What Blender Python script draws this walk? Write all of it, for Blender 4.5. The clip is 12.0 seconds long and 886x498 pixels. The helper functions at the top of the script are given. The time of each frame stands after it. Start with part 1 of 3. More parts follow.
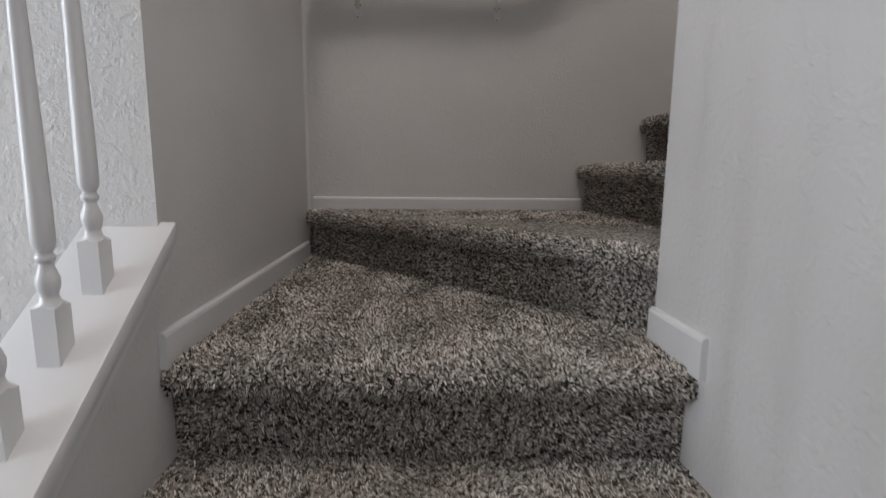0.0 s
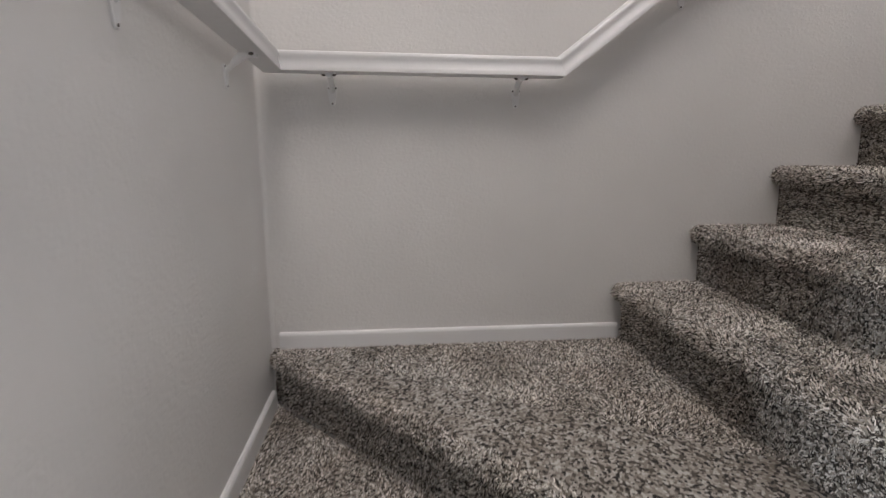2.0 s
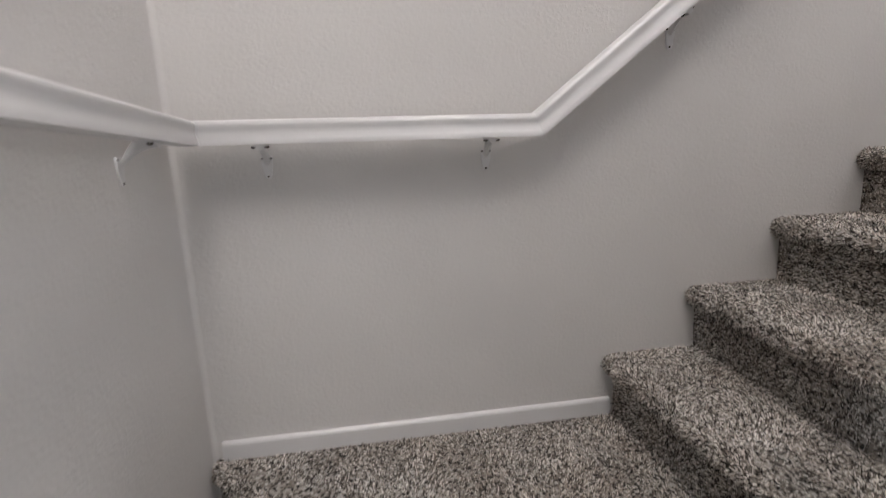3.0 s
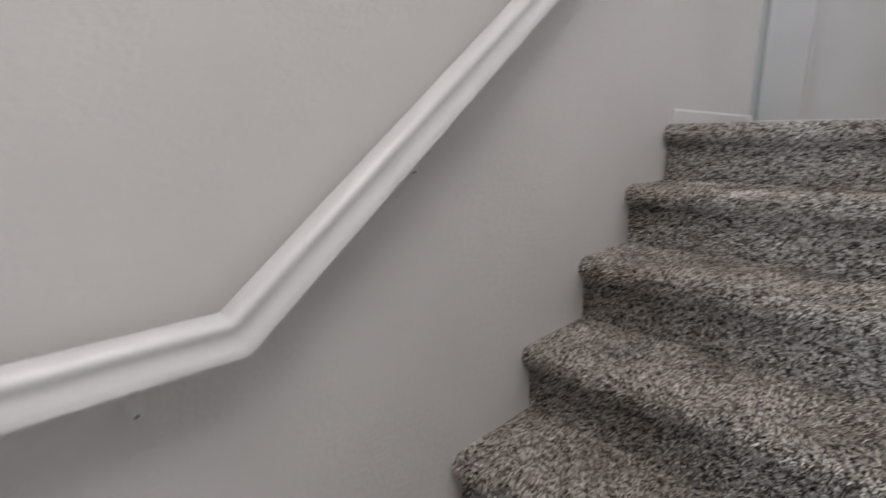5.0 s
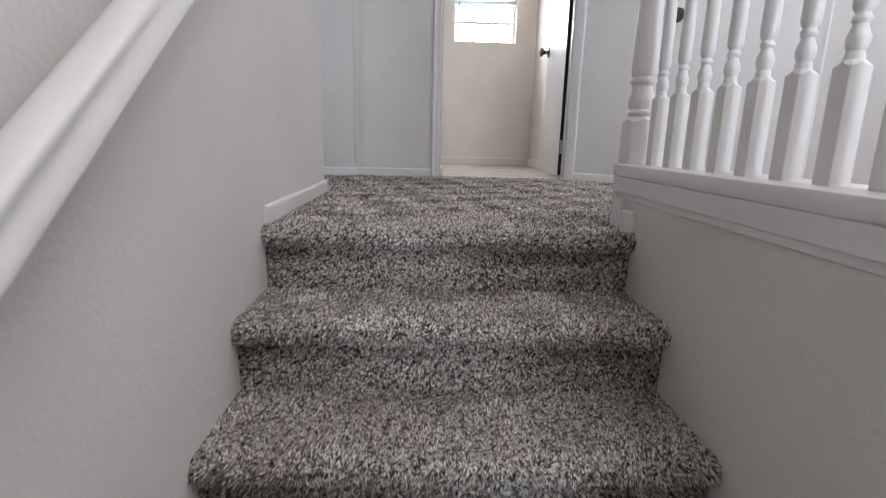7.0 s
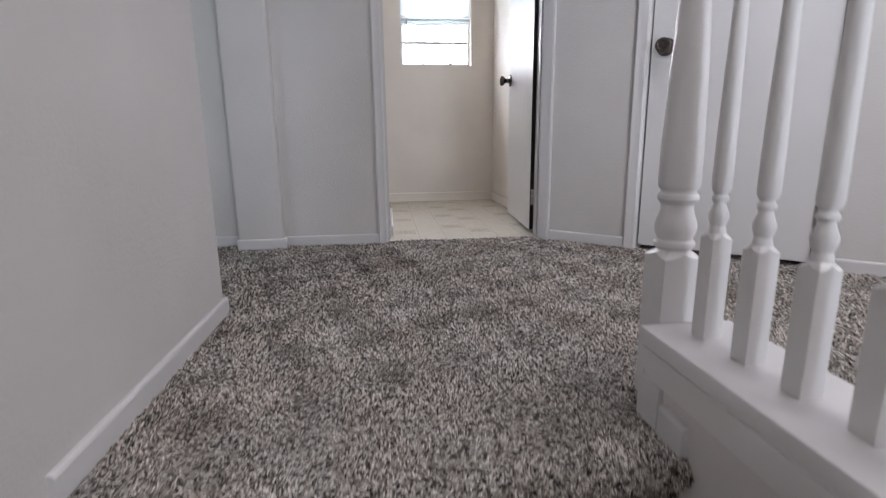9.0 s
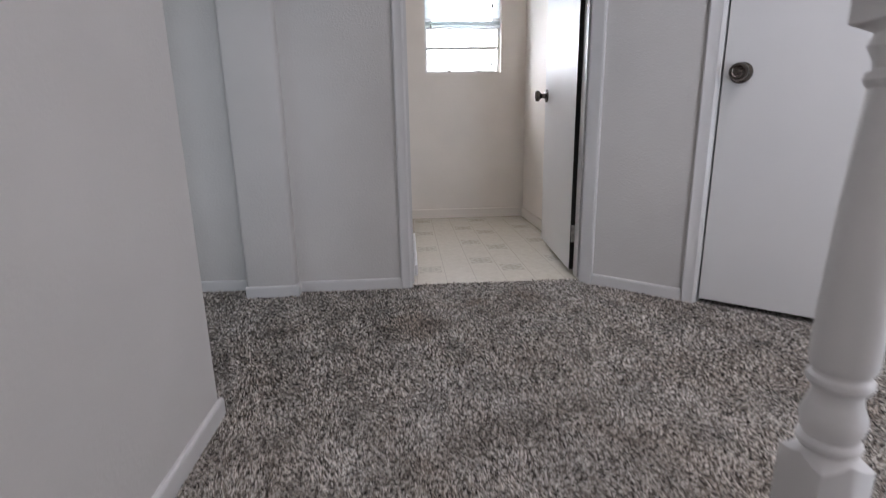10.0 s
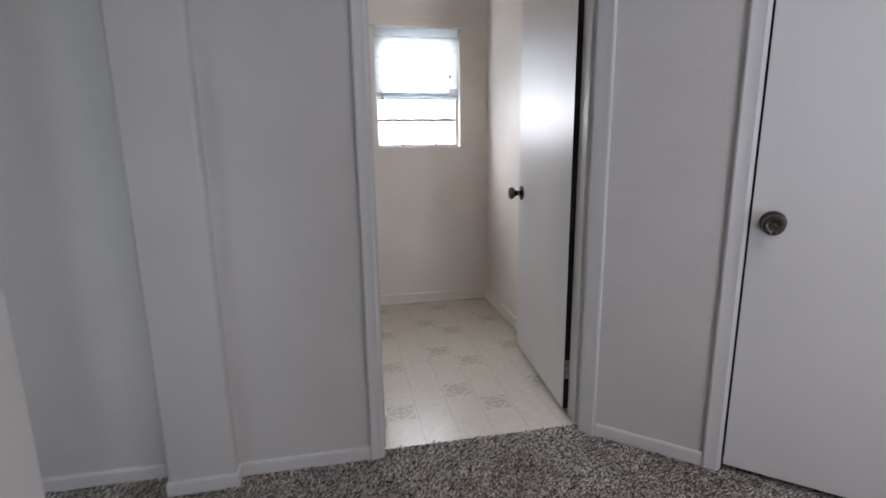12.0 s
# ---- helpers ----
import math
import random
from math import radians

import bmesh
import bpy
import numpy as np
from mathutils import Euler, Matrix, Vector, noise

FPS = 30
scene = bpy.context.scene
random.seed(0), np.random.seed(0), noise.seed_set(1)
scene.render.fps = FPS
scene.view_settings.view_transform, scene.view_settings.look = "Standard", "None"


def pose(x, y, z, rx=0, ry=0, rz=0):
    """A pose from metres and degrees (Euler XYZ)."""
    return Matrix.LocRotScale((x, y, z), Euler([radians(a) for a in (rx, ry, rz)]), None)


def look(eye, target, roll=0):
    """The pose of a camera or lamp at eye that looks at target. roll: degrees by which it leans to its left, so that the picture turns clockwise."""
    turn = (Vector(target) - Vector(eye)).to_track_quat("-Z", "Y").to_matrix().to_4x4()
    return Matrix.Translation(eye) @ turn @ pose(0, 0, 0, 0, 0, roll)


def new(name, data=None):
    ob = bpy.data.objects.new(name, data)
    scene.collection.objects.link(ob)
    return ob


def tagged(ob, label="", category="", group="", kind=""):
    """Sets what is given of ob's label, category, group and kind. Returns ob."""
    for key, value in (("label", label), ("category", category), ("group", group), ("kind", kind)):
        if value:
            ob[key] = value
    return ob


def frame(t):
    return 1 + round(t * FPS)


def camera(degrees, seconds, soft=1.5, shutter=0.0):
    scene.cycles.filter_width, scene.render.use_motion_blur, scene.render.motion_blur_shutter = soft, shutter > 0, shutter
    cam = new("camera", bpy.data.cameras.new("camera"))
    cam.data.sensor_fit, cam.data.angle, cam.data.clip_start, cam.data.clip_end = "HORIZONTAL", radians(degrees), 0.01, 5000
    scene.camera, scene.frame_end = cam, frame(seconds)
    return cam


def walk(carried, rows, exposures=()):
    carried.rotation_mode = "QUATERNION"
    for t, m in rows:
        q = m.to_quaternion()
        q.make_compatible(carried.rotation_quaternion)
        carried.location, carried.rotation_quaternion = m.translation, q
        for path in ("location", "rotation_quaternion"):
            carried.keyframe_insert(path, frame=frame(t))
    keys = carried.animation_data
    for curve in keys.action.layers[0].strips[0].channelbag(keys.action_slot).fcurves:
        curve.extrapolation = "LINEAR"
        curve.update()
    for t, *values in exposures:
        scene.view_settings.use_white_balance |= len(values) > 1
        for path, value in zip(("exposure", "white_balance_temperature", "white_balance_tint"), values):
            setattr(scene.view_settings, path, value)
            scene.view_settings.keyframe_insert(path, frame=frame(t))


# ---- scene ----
cam = camera(83.7, 12.0, soft=1.2, shutter=0.45)
PATH = [
    (0, (0.279, 0.266, 0.501), (0.344, 2.241, 0.196), 0.6),
    (0.5, (0.24, 0.37, 0.6), (0.325, 2.334, 0.236), 1.1),
    (1, (0.26, 0.488, 0.685), (0.331, 2.455, 0.327), 1.0),
    (1.5, (0.296, 0.639, 0.862), (0.342, 2.591, 0.426), 0.9),
    (2, (0.201, 0.754, 0.923), (0.377, 2.709, 0.538), 0.3),
    (2.5, (0.212, 0.856, 1.009), (0.447, 2.804, 0.625), -0.7),
    (2.7, (0.23, 0.913, 1.05), (0.482, 2.855, 0.644), -1.1),
    (4.3, (0.276, 1.299, 1.319), (1.07, 3.073, 0.843), -2.0),
    (4.5, (0.309, 1.37, 1.315), (1.285, 3.055, 0.856), -1.2),
    (5, (0.421, 1.503, 1.379), (1.771, 2.91, 0.937), -0.4),
    (5.5, (0.501, 1.565, 1.447), (2.128, 2.654, 1.039), -1.3),
    (6, (0.569, 1.685, 1.532), (2.439, 2.247, 1.098), -0.6),
    (6.5, (0.644, 1.756, 1.604), (2.588, 1.801, 1.139), 1.1),
    (7, (0.762, 1.751, 1.645), (2.714, 1.676, 1.215), 1.5),
    (7.2, (0.818, 1.752, 1.659), (2.775, 1.667, 1.257), 1.6),
    (8.8, (1.327, 1.687, 1.866), (3.274, 1.466, 1.467), -1.2),
    (9, (1.384, 1.666, 1.937), (3.326, 1.45, 1.512), -0.7),
    (9.5, (1.558, 1.625, 2.035), (3.496, 1.479, 1.563), -1.1),
    (10, (1.723, 1.665, 2.154), (3.661, 1.538, 1.679), -1.0),
    (10.5, (1.868, 1.697, 2.275), (3.81, 1.537, 1.825), -0.8),
    (11, (2.011, 1.723, 2.399), (3.955, 1.533, 1.968), -0.8),
    (11.5, (2.147, 1.725, 2.483), (4.093, 1.526, 2.067), -1.4),
    (12, (2.257, 1.773, 2.598), (4.176, 1.386, 2.186), -0.8),
]
EXPOSURES = [(0.0, -0.70, 6700, 11), (1.0, -0.46, 6700, 11), (2.5, 0.04, 6600, 11), (4.5, -0.10, 6500, 10), (5.5, -0.12, 6360, 10), (7.0, 0.00, 6310, 11),
             (9.0, -0.30, 6270, 13), (10.5, -0.50, 6250, 13), (12.0, -0.70, 6280, 13)]
walk(cam, [(t, look(eye, target, roll)) for t, eye, target, roll in PATH], EXPOSURES)

# ---- light ----
world = bpy.data.worlds.new("sky")
scene.world = world
world.use_nodes = True
wn = world.node_tree
sky = wn.nodes.new("ShaderNodeTexSky")
sky.sky_type = 'NISHITA'
sky.sun_disc = False
sky.sun_elevation, sky.sun_rotation = radians(48), radians(-60)
wn.nodes["Background"].inputs["Strength"].default_value = 0.1
wn.links.new(sky.outputs["Color"], wn.nodes["Background"].inputs["Color"])


def area(name, eye, target, w, h, watts, colour):
    d = bpy.data.lights.new(name, 'AREA')
    d.shape, d.size, d.size_y, d.energy, d.color = 'RECTANGLE', w, h, watts, colour
    ob = new(name, d)
    ob.matrix_world = look(eye, target)
    return ob


DAY = (0.92, 0.925, 1.0)
SOFT = (0.97, 0.94, 1.0)
area("daylight_west_window", (-3.35, -0.14, 1.10), (1.4, 1.62, 0.9), 0.90, 2.2, 185, (0.81, 0.895, 1.0))
# Overhead light follows from the shade under the rail; the skylight is assumed.
area("daylight_assumed_skylight", (0.30, 0.55, 4.05), (0.30, 0.85, 0.0), 0.9, 1.5, 65, (1.0, 0.94, 0.91))
area("daylight_laundry_window", (6.20, 1.26, 3.10), (4.6, 1.24, 2.0), 0.66, 0.90, 74, (0.93, 0.95, 1.0))
# Unseen warm lamp, assumed from the tan upper walls; no fixture built.
area("laundry_assumed_lamp", (5.15, 1.55, 3.80), (5.15, 1.55, 0.0), 0.3, 0.3, 2.4, (1.0, 0.78, 0.56))
area("daylight_passage_room", (3.0, 3.35, 2.5), (4.2, 3.6, 2.3), 0.7, 1.7, 7.0, (0.86, 0.95, 1.0))
# Unseen fill lamps added to brighten the hall; neither has a known source.
area("fill_hall_south", (2.0, -1.16, 3.1), (2.3, 1.5, 1.4), 1.9, 1.3, 12, (0.99, 0.925, 0.995))
area("fill_hall_overhead", (2.35, 0.45, 4.05), (2.35, 0.45, 0.0), 1.0, 1.0, 19, (0.99, 0.945, 0.995))

# ---- measures ----
RISE = 0.175
Z0 = 0.02                       # the tread called 0
XL, XR = -0.152, 0.72           # lower flight between these walls
YB, YK = 2.15, 1.18             # back wall, face of the guard wall
LAND = Z0 + 8 * RISE            # carpet of the landing, 1.42
ZF = LAND - 0.012               # under the pile
CEIL = LAND + 2.44
LOW = Z0 - 6 * RISE
XC = 2.947                      # outer corner of the hall
XD = 4.0                        # hall wall with the laundry door


def top(n):
    return Z0 + n * RISE


def yb(x):
    """Face of the back wall, which runs a little out of square."""
    return YB + 0.0140 * (x - XL)


def xl(y):
    """Face of the left wall of the lower flight."""
    return XL - 0.018 * (y - 1.068)


# ---- materials ----
def mat(name):
    m = bpy.data.materials.new(name)
    m.use_nodes = True
    nt = m.node_tree
    return m, nt, nt.nodes["Principled BSDF"]


def node(nt, kind, **inputs):
    n = nt.nodes.new(kind)
    for k, v in inputs.items():
        n.inputs[k.replace("_", " ")].default_value = v
    return n


def ramp(nt, fac, stops, constant=False):
    r = nt.nodes.new("ShaderNodeValToRGB")
    if constant:
        r.color_ramp.interpolation = 'CONSTANT'
    el = r.color_ramp.elements
    while len(el) < len(stops):
        el.new(1.0)
    for e, (p, c) in zip(el, stops):
        e.position, e.color = p, (*c, 1)
    nt.links.new(fac, r.inputs["Fac"])
    return r


def paint(name, colour, rough, texture=0.0, scale=60.0, var=0.04, spec=0.5):
    """Painted surface: faint mottling, and the relief of a sprayed or rolled coat."""
    m, nt, bs = mat(name)
    tc = nt.nodes.new("ShaderNodeTexCoord")
    big = node(nt, "ShaderNodeTexNoise", Scale=2.3, Detail=3.0)
    nt.links.new(tc.outputs["Object"], big.inputs["Vector"])
    lo = tuple(c * (1 - var) for c in colour)
    hi = tuple(min(1, c * (1 + var)) for c in colour)
    r = ramp(nt, big.outputs["Fac"], [(0.3, lo), (0.7, hi)])
    nt.links.new(r.outputs["Color"], bs.inputs["Base Color"])
    bs.inputs["Roughness"].default_value = rough
    bs.inputs["Specular IOR Level"].default_value = spec
    if texture:
        n1 = node(nt, "ShaderNodeTexNoise", Scale=scale, Detail=4.0, Roughness=0.55)
        n2 = node(nt, "ShaderNodeTexNoise", Scale=scale * 0.28, Detail=2.0, Roughness=0.5, Distortion=0.2)
        for n in (n1, n2):
            nt.links.new(tc.outputs["Object"], n.inputs["Vector"])
        flat = ramp(nt, n1.outputs["Fac"], [(0.36, (0, 0, 0)), (0.66, (1, 1, 1))])
        patch = ramp(nt, n2.outputs["Fac"], [(0.42, (0.5, 0.5, 0.5)), (0.6, (1, 1, 1))])
        mul = nt.nodes.new("ShaderNodeMath")
        mul.operation = 'MULTIPLY'
        nt.links.new(flat.outputs["Color"], mul.inputs[0])
        nt.links.new(patch.outputs["Color"], mul.inputs[1])
        b = node(nt, "ShaderNodeBump", Strength=texture, Distance=0.0022)
        nt.links.new(mul.outputs[0], b.inputs["Height"])
        nt.links.new(b.outputs["Normal"], bs.inputs["Normal"])
    return m


WALL = paint("greige_wall_paint", (0.60, 0.58, 0.562), 0.60, 0.26, 110)
WALLTEX = paint("greige_knockdown_paint", (0.60, 0.58, 0.562), 0.55, 0.55, 110)
CREAM = paint("cream_wall_paint", (0.83, 0.780, 0.725), 0.55, 0.2, 95)
CEILM = paint("white_ceiling_paint", (0.8, 0.79, 0.77), 0.8, 0.6, 60)
TRIM = paint("white_gloss_trim_paint", (0.65, 0.640, 0.636), 0.32, 0.12, 25, 0.02)
DOORM = paint("white_door_paint", (0.70, 0.69, 0.685), 0.37, 0.08, 30, 0.02, 0.5)
PLASTIC = paint("white_plastic", (0.82, 0.82, 0.82), 0.3, 0, 1, 0.01)
BLINDM = paint("white_blind_vinyl", (0.85, 0.86, 0.87), 0.4, 0, 1, 0.01)
_nt = BLINDM.node_tree
_tr = _nt.nodes.new("ShaderNodeBsdfTranslucent")
_tr.inputs["Color"].default_value = (0.93, 0.97, 0.98, 1)
_mx = _nt.nodes.new("ShaderNodeMixShader")
_mx.inputs[0].default_value = 0.78
_nt.links.new(_nt.nodes["Principled BSDF"].outputs[0], _mx.inputs[1])
_nt.links.new(_tr.outputs[0], _mx.inputs[2])
_nt.links.new(_mx.outputs[0], _nt.nodes["Material Output"].inputs["Surface"])


def metal(name, colour, rough, scratch=40):
    m, nt, bs = mat(name)
    tc = nt.nodes.new("ShaderNodeTexCoord")
    n = node(nt, "ShaderNodeTexNoise", Scale=scratch, Detail=4.0)
    nt.links.new(tc.outputs["Object"], n.inputs["Vector"])
    r = ramp(nt, n.outputs["Fac"], [(0.35, tuple(c * 0.6 for c in colour)), (0.65, colour)])
    nt.links.new(r.outputs["Color"], bs.inputs["Base Color"])
    bs.inputs["Metallic"].default_value = 1.0
    bs.inputs["Roughness"].default_value = rough
    return m


BRONZE = metal("antique_nickel", (0.15, 0.13, 0.115), 0.27)
STEEL = metal("painted_over_steel", (0.62, 0.6, 0.57), 0.4)
# Near-black for the washer's feet, and for shade painted into gaps.
DARK, _nt, _b = mat("dark_feet_and_gap_shade")
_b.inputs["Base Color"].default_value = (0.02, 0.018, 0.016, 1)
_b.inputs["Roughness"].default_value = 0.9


def carpet_mat(name, strands):
    """Frieze carpet: yarns in dark brown, taupe, beige and cream, one tone a yarn."""
    m, nt, bs = mat(name)
    tones = [(0.0, (0.023, 0.019, 0.016)), (0.22, (0.128, 0.110, 0.093)), (0.38, (0.38, 0.340, 0.300)),
             (0.57, (0.62, 0.583, 0.538)), (0.76, (0.83, 0.803, 0.768))]
    if strands:
        g = nt.nodes.new("ShaderNodeNewGeometry")
        r = ramp(nt, g.outputs["Random Per Island"], tones, True)
    else:
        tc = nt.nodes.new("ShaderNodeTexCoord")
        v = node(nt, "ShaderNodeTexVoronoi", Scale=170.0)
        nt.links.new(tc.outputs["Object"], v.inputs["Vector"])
        # Yarn tones halved, so the shade deep in the pile is in the colour.
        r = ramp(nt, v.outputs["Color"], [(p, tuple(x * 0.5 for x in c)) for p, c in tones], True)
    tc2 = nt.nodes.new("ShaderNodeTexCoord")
    # Brown-grey tone patches, with the nap's light and shade put into the colour.
    wear_nap_shade = node(nt, "ShaderNodeTexNoise", Scale=4.5, Detail=3.0, Distortion=0.8)
    nt.links.new(tc2.outputs["Object"], wear_nap_shade.inputs["Vector"])
    wr = ramp(nt, wear_nap_shade.outputs["Fac"], [(0.25, (0.85, 0.795, 0.745)), (0.5, (0.99, 0.965, 0.935)), (0.75, (1.09, 1.09, 1.085))])
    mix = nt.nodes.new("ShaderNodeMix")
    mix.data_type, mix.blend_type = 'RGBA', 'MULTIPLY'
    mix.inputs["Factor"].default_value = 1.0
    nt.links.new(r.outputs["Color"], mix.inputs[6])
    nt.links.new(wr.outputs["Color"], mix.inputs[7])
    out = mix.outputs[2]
    for cx, cy, r0 in ((3.62, 1.78, 0.16), (3.88, 1.52, 0.09), (3.93, 1.25, 0.11), (2.95, 0.62, 0.10)):
        dist = nt.nodes.new("ShaderNodeVectorMath")
        dist.operation = 'DISTANCE'
        dist.inputs[1].default_value = (cx, cy, LAND)
        jit = nt.nodes.new("ShaderNodeVectorMath")
        jit.operation = 'MULTIPLY_ADD'
        nt.links.new(wear_nap_shade.outputs["Color"], jit.inputs[0])
        jit.inputs[1].default_value = (0.22, 0.22, 0)
        nt.links.new(tc2.outputs["Object"], jit.inputs[2])
        nt.links.new(jit.outputs[0], dist.inputs[0])
        sr = ramp(nt, dist.outputs["Value"], [(r0 * 0.35, (0.76, 0.71, 0.67)), (r0, (1, 1, 1))])
        m2 = nt.nodes.new("ShaderNodeMix")
        m2.data_type, m2.blend_type = 'RGBA', 'MULTIPLY'
        m2.inputs["Factor"].default_value = 1.0
        nt.links.new(out, m2.inputs[6])
        nt.links.new(sr.outputs["Color"], m2.inputs[7])
        out = m2.outputs[2]
    nt.links.new(out, bs.inputs["Base Color"])
    bs.inputs["Roughness"].default_value = 0.85
    bs.inputs["Specular IOR Level"].default_value = 0.12
    bs.inputs["Sheen Weight"].default_value = 0.12
    bs.inputs["Sheen Roughness"].default_value = 0.6
    return m


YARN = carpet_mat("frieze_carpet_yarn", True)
BACKING_SHADED = carpet_mat("carpet_backing_shaded", False)


def vinyl_mat():
    """Sheet vinyl with joints along one way and small square motifs."""
    m, nt, bs = mat("patterned_sheet_vinyl")
    L = nt.links
    tc = nt.nodes.new("ShaderNodeTexCoord")
    sep = nt.nodes.new("ShaderNodeSeparateXYZ")
    L.new(tc.outputs["Object"], sep.inputs[0])

    def mth(op, a, b=0.0):
        n = nt.nodes.new("ShaderNodeMath")
        n.operation = op
        for i, v in enumerate((a, b)):
            if isinstance(v, (int, float)):
                n.inputs[i].default_value = v
            else:
                L.new(v, n.inputs[i])
        return n.outputs[0]

    def motif(ox, oy):
        u = mth('SUBTRACT', mth('MODULO', mth('ADD', sep.outputs["X"], 0.2385 - ox + 4.77), 0.477), 0.2385)
        v = mth('SUBTRACT', mth('MODULO', mth('ADD', sep.outputs["Y"], 0.2235 - oy + 4.47), 0.447), 0.2235)
        au, av = mth('ABSOLUTE', u), mth('ABSOLUTE', v)
        box = mth('MAXIMUM', au, av)
        inside = mth('LESS_THAN', box, 0.060)
        rad = mth('POWER', mth('ADD', mth('MULTIPLY', u, u), mth('MULTIPLY', v, v)), 0.5)
        ring = mth('MULTIPLY', mth('GREATER_THAN', rad, 0.030), mth('LESS_THAN', rad, 0.044))
        corner = mth('GREATER_THAN', rad, 0.062)
        arm = mth('MULTIPLY', mth('LESS_THAN', mth('MINIMUM', au, av), 0.008), mth('LESS_THAN', rad, 0.056))
        core = mth('LESS_THAN', rad, 0.013)
        some = mth('MAXIMUM', mth('MAXIMUM', arm, ring), mth('MAXIMUM', corner, core))
        return mth('MULTIPLY', inside, mth('ADD', mth('MULTIPLY', some, 0.40), 0.14))

    both = mth('MAXIMUM', motif(4.303 - 4.293, 1.119 - 0.88), motif(4.463 - 4.293, 1.268 - 0.88))
    line = mth('ABSOLUTE', mth('SUBTRACT', mth('MODULO', mth('ADD', sep.outputs["Y"], 4.47 - 0.239 + 0.149), 0.149), 0.0745))
    joint = mth('MULTIPLY', mth('LESS_THAN', line, 0.0024), 0.42)
    ns = node(nt, "ShaderNodeTexNoise", Scale=38.0, Detail=5.0, Roughness=0.65)
    L.new(tc.outputs["Object"], ns.inputs["Vector"])
    fac = mth('MULTIPLY', mth('MAXIMUM', both, joint), mth('ADD', mth('MULTIPLY', ns.outputs["Fac"], 1.1), 0.25))
    base = ramp(nt, ns.outputs["Fac"], [(0.3, (0.60, 0.56, 0.475)), (0.7, (0.69, 0.65, 0.565))])
    mix = nt.nodes.new("ShaderNodeMix")
    mix.data_type = 'RGBA'
    L.new(fac, mix.inputs["Factor"])
    L.new(base.outputs["Color"], mix.inputs[6])
    mix.inputs[7].default_value = (0.33, 0.30, 0.24, 1)
    L.new(mix.outputs[2], bs.inputs["Base Color"])
    bs.inputs["Roughness"].default_value = 0.26
    b = node(nt, "ShaderNodeBump", Strength=0.12, Distance=0.001)
    L.new(ns.outputs["Fac"], b.inputs["Height"])
    L.new(b.outputs["Normal"], bs.inputs["Normal"])
    return m


VINYL = vinyl_mat()
GLASS, _nt, _b = mat("window_glass")
_b.inputs["Transmission Weight"].default_value = 1.0
_b.inputs["Roughness"].default_value = 0.0
_b.inputs["IOR"].default_value = 1.1
GLOW = bpy.data.materials.new("bright_overcast_sky")
GLOW.use_nodes = True
_e = GLOW.node_tree.nodes.new("ShaderNodeEmission")
_e.inputs["Color"].default_value = (0.95, 0.98, 1.0, 1)
_e.inputs["Strength"].default_value = 5.0
GLOW.node_tree.links.new(_e.outputs[0], GLOW.node_tree.nodes["Material Output"].inputs["Surface"])


# ---- mesh helpers ----
def box(bm, x0, x1, y0, y1, z0, z1, m=None):
    c = [(x, y, z) for z in (z0, z1) for x, y in ((x0, y0), (x1, y0), (x1, y1), (x0, y1))]
    vs = [bm.verts.new((m @ Vector(p)) if m else p) for p in c]
    for f in ((3, 2, 1, 0), (4, 5, 6, 7), (0, 1, 5, 4), (1, 2, 6, 5), (2, 3, 7, 6), (3, 0, 4, 7)):
        bm.faces.new([vs[i] for i in f])
    return bm


def prism(bm, pts, z0, z1):
    """A prism on a counter-clockwise outline."""
    lo = [bm.verts.new((x, y, z0)) for x, y in pts]
    hi = [bm.verts.new((x, y, z1)) for x, y in pts]
    bm.faces.new(hi)
    bm.faces.new(lo[::-1])
    n = len(pts)
    for i in range(n):
        bm.faces.new((lo[i], lo[(i + 1) % n], hi[(i + 1) % n], hi[i]))
    return bm


def lathe(bm, prof, m=None, seg=20):
    rings = []
    for z, r in prof:
        rings.append([bm.verts.new((m or Matrix()) @ Vector((r * math.cos(2 * math.pi * i / seg), r * math.sin(2 * math.pi * i / seg), z)))
                      for i in range(seg)])
    for a, b in zip(rings, rings[1:]):
        for i in range(seg):
            bm.faces.new((a[i], a[(i + 1) % seg], b[(i + 1) % seg], b[i]))
    bm.faces.new(rings[0][::-1])
    bm.faces.new(rings[-1])
    return bm


def loft(bm, loops):
    """Closed sections joined one to the next, with ends filled."""
    rs = [[bm.verts.new(p) for p in lp] for lp in loops]
    for a, b in zip(rs, rs[1:]):
        n = len(a)
        for i in range(n):
            bm.faces.new((a[i], a[(i + 1) % n], b[(i + 1) % n], b[i]))
    bm.faces.new(rs[0][::-1])
    bm.faces.new(rs[-1])
    return bm


def soft(bm, w, seg=2):
    bmesh.ops.bevel(bm, geom=list(bm.edges), offset=w, segments=seg, profile=0.5, affect='EDGES', clamp_overlap=True)
    return bm


def part(name, bm, material, parent=None, label="", smooth=40):
    bmesh.ops.recalc_face_normals(bm, faces=bm.faces)
    me = bpy.data.meshes.new(name)
    bm.to_mesh(me)
    bm.free()
    me.materials.append(material)
    if smooth:
        me.shade_smooth()
        me.set_sharp_from_angle(angle=radians(smooth))
    ob = new(name, me)
    if parent:
        ob.parent = parent
    if label:
        ob["label"] = label
    return ob


def struct(name, bm, material, label, category, smooth=0):
    return tagged(part(name, bm, material, smooth=smooth), label, category, kind="structure")


def empty(name, x, y, z, label, category, group="", kind=""):
    ob = new(name)
    ob.location = (x, y, z)
    bpy.context.view_layer.update()
    return tagged(ob, label, category, group, kind)


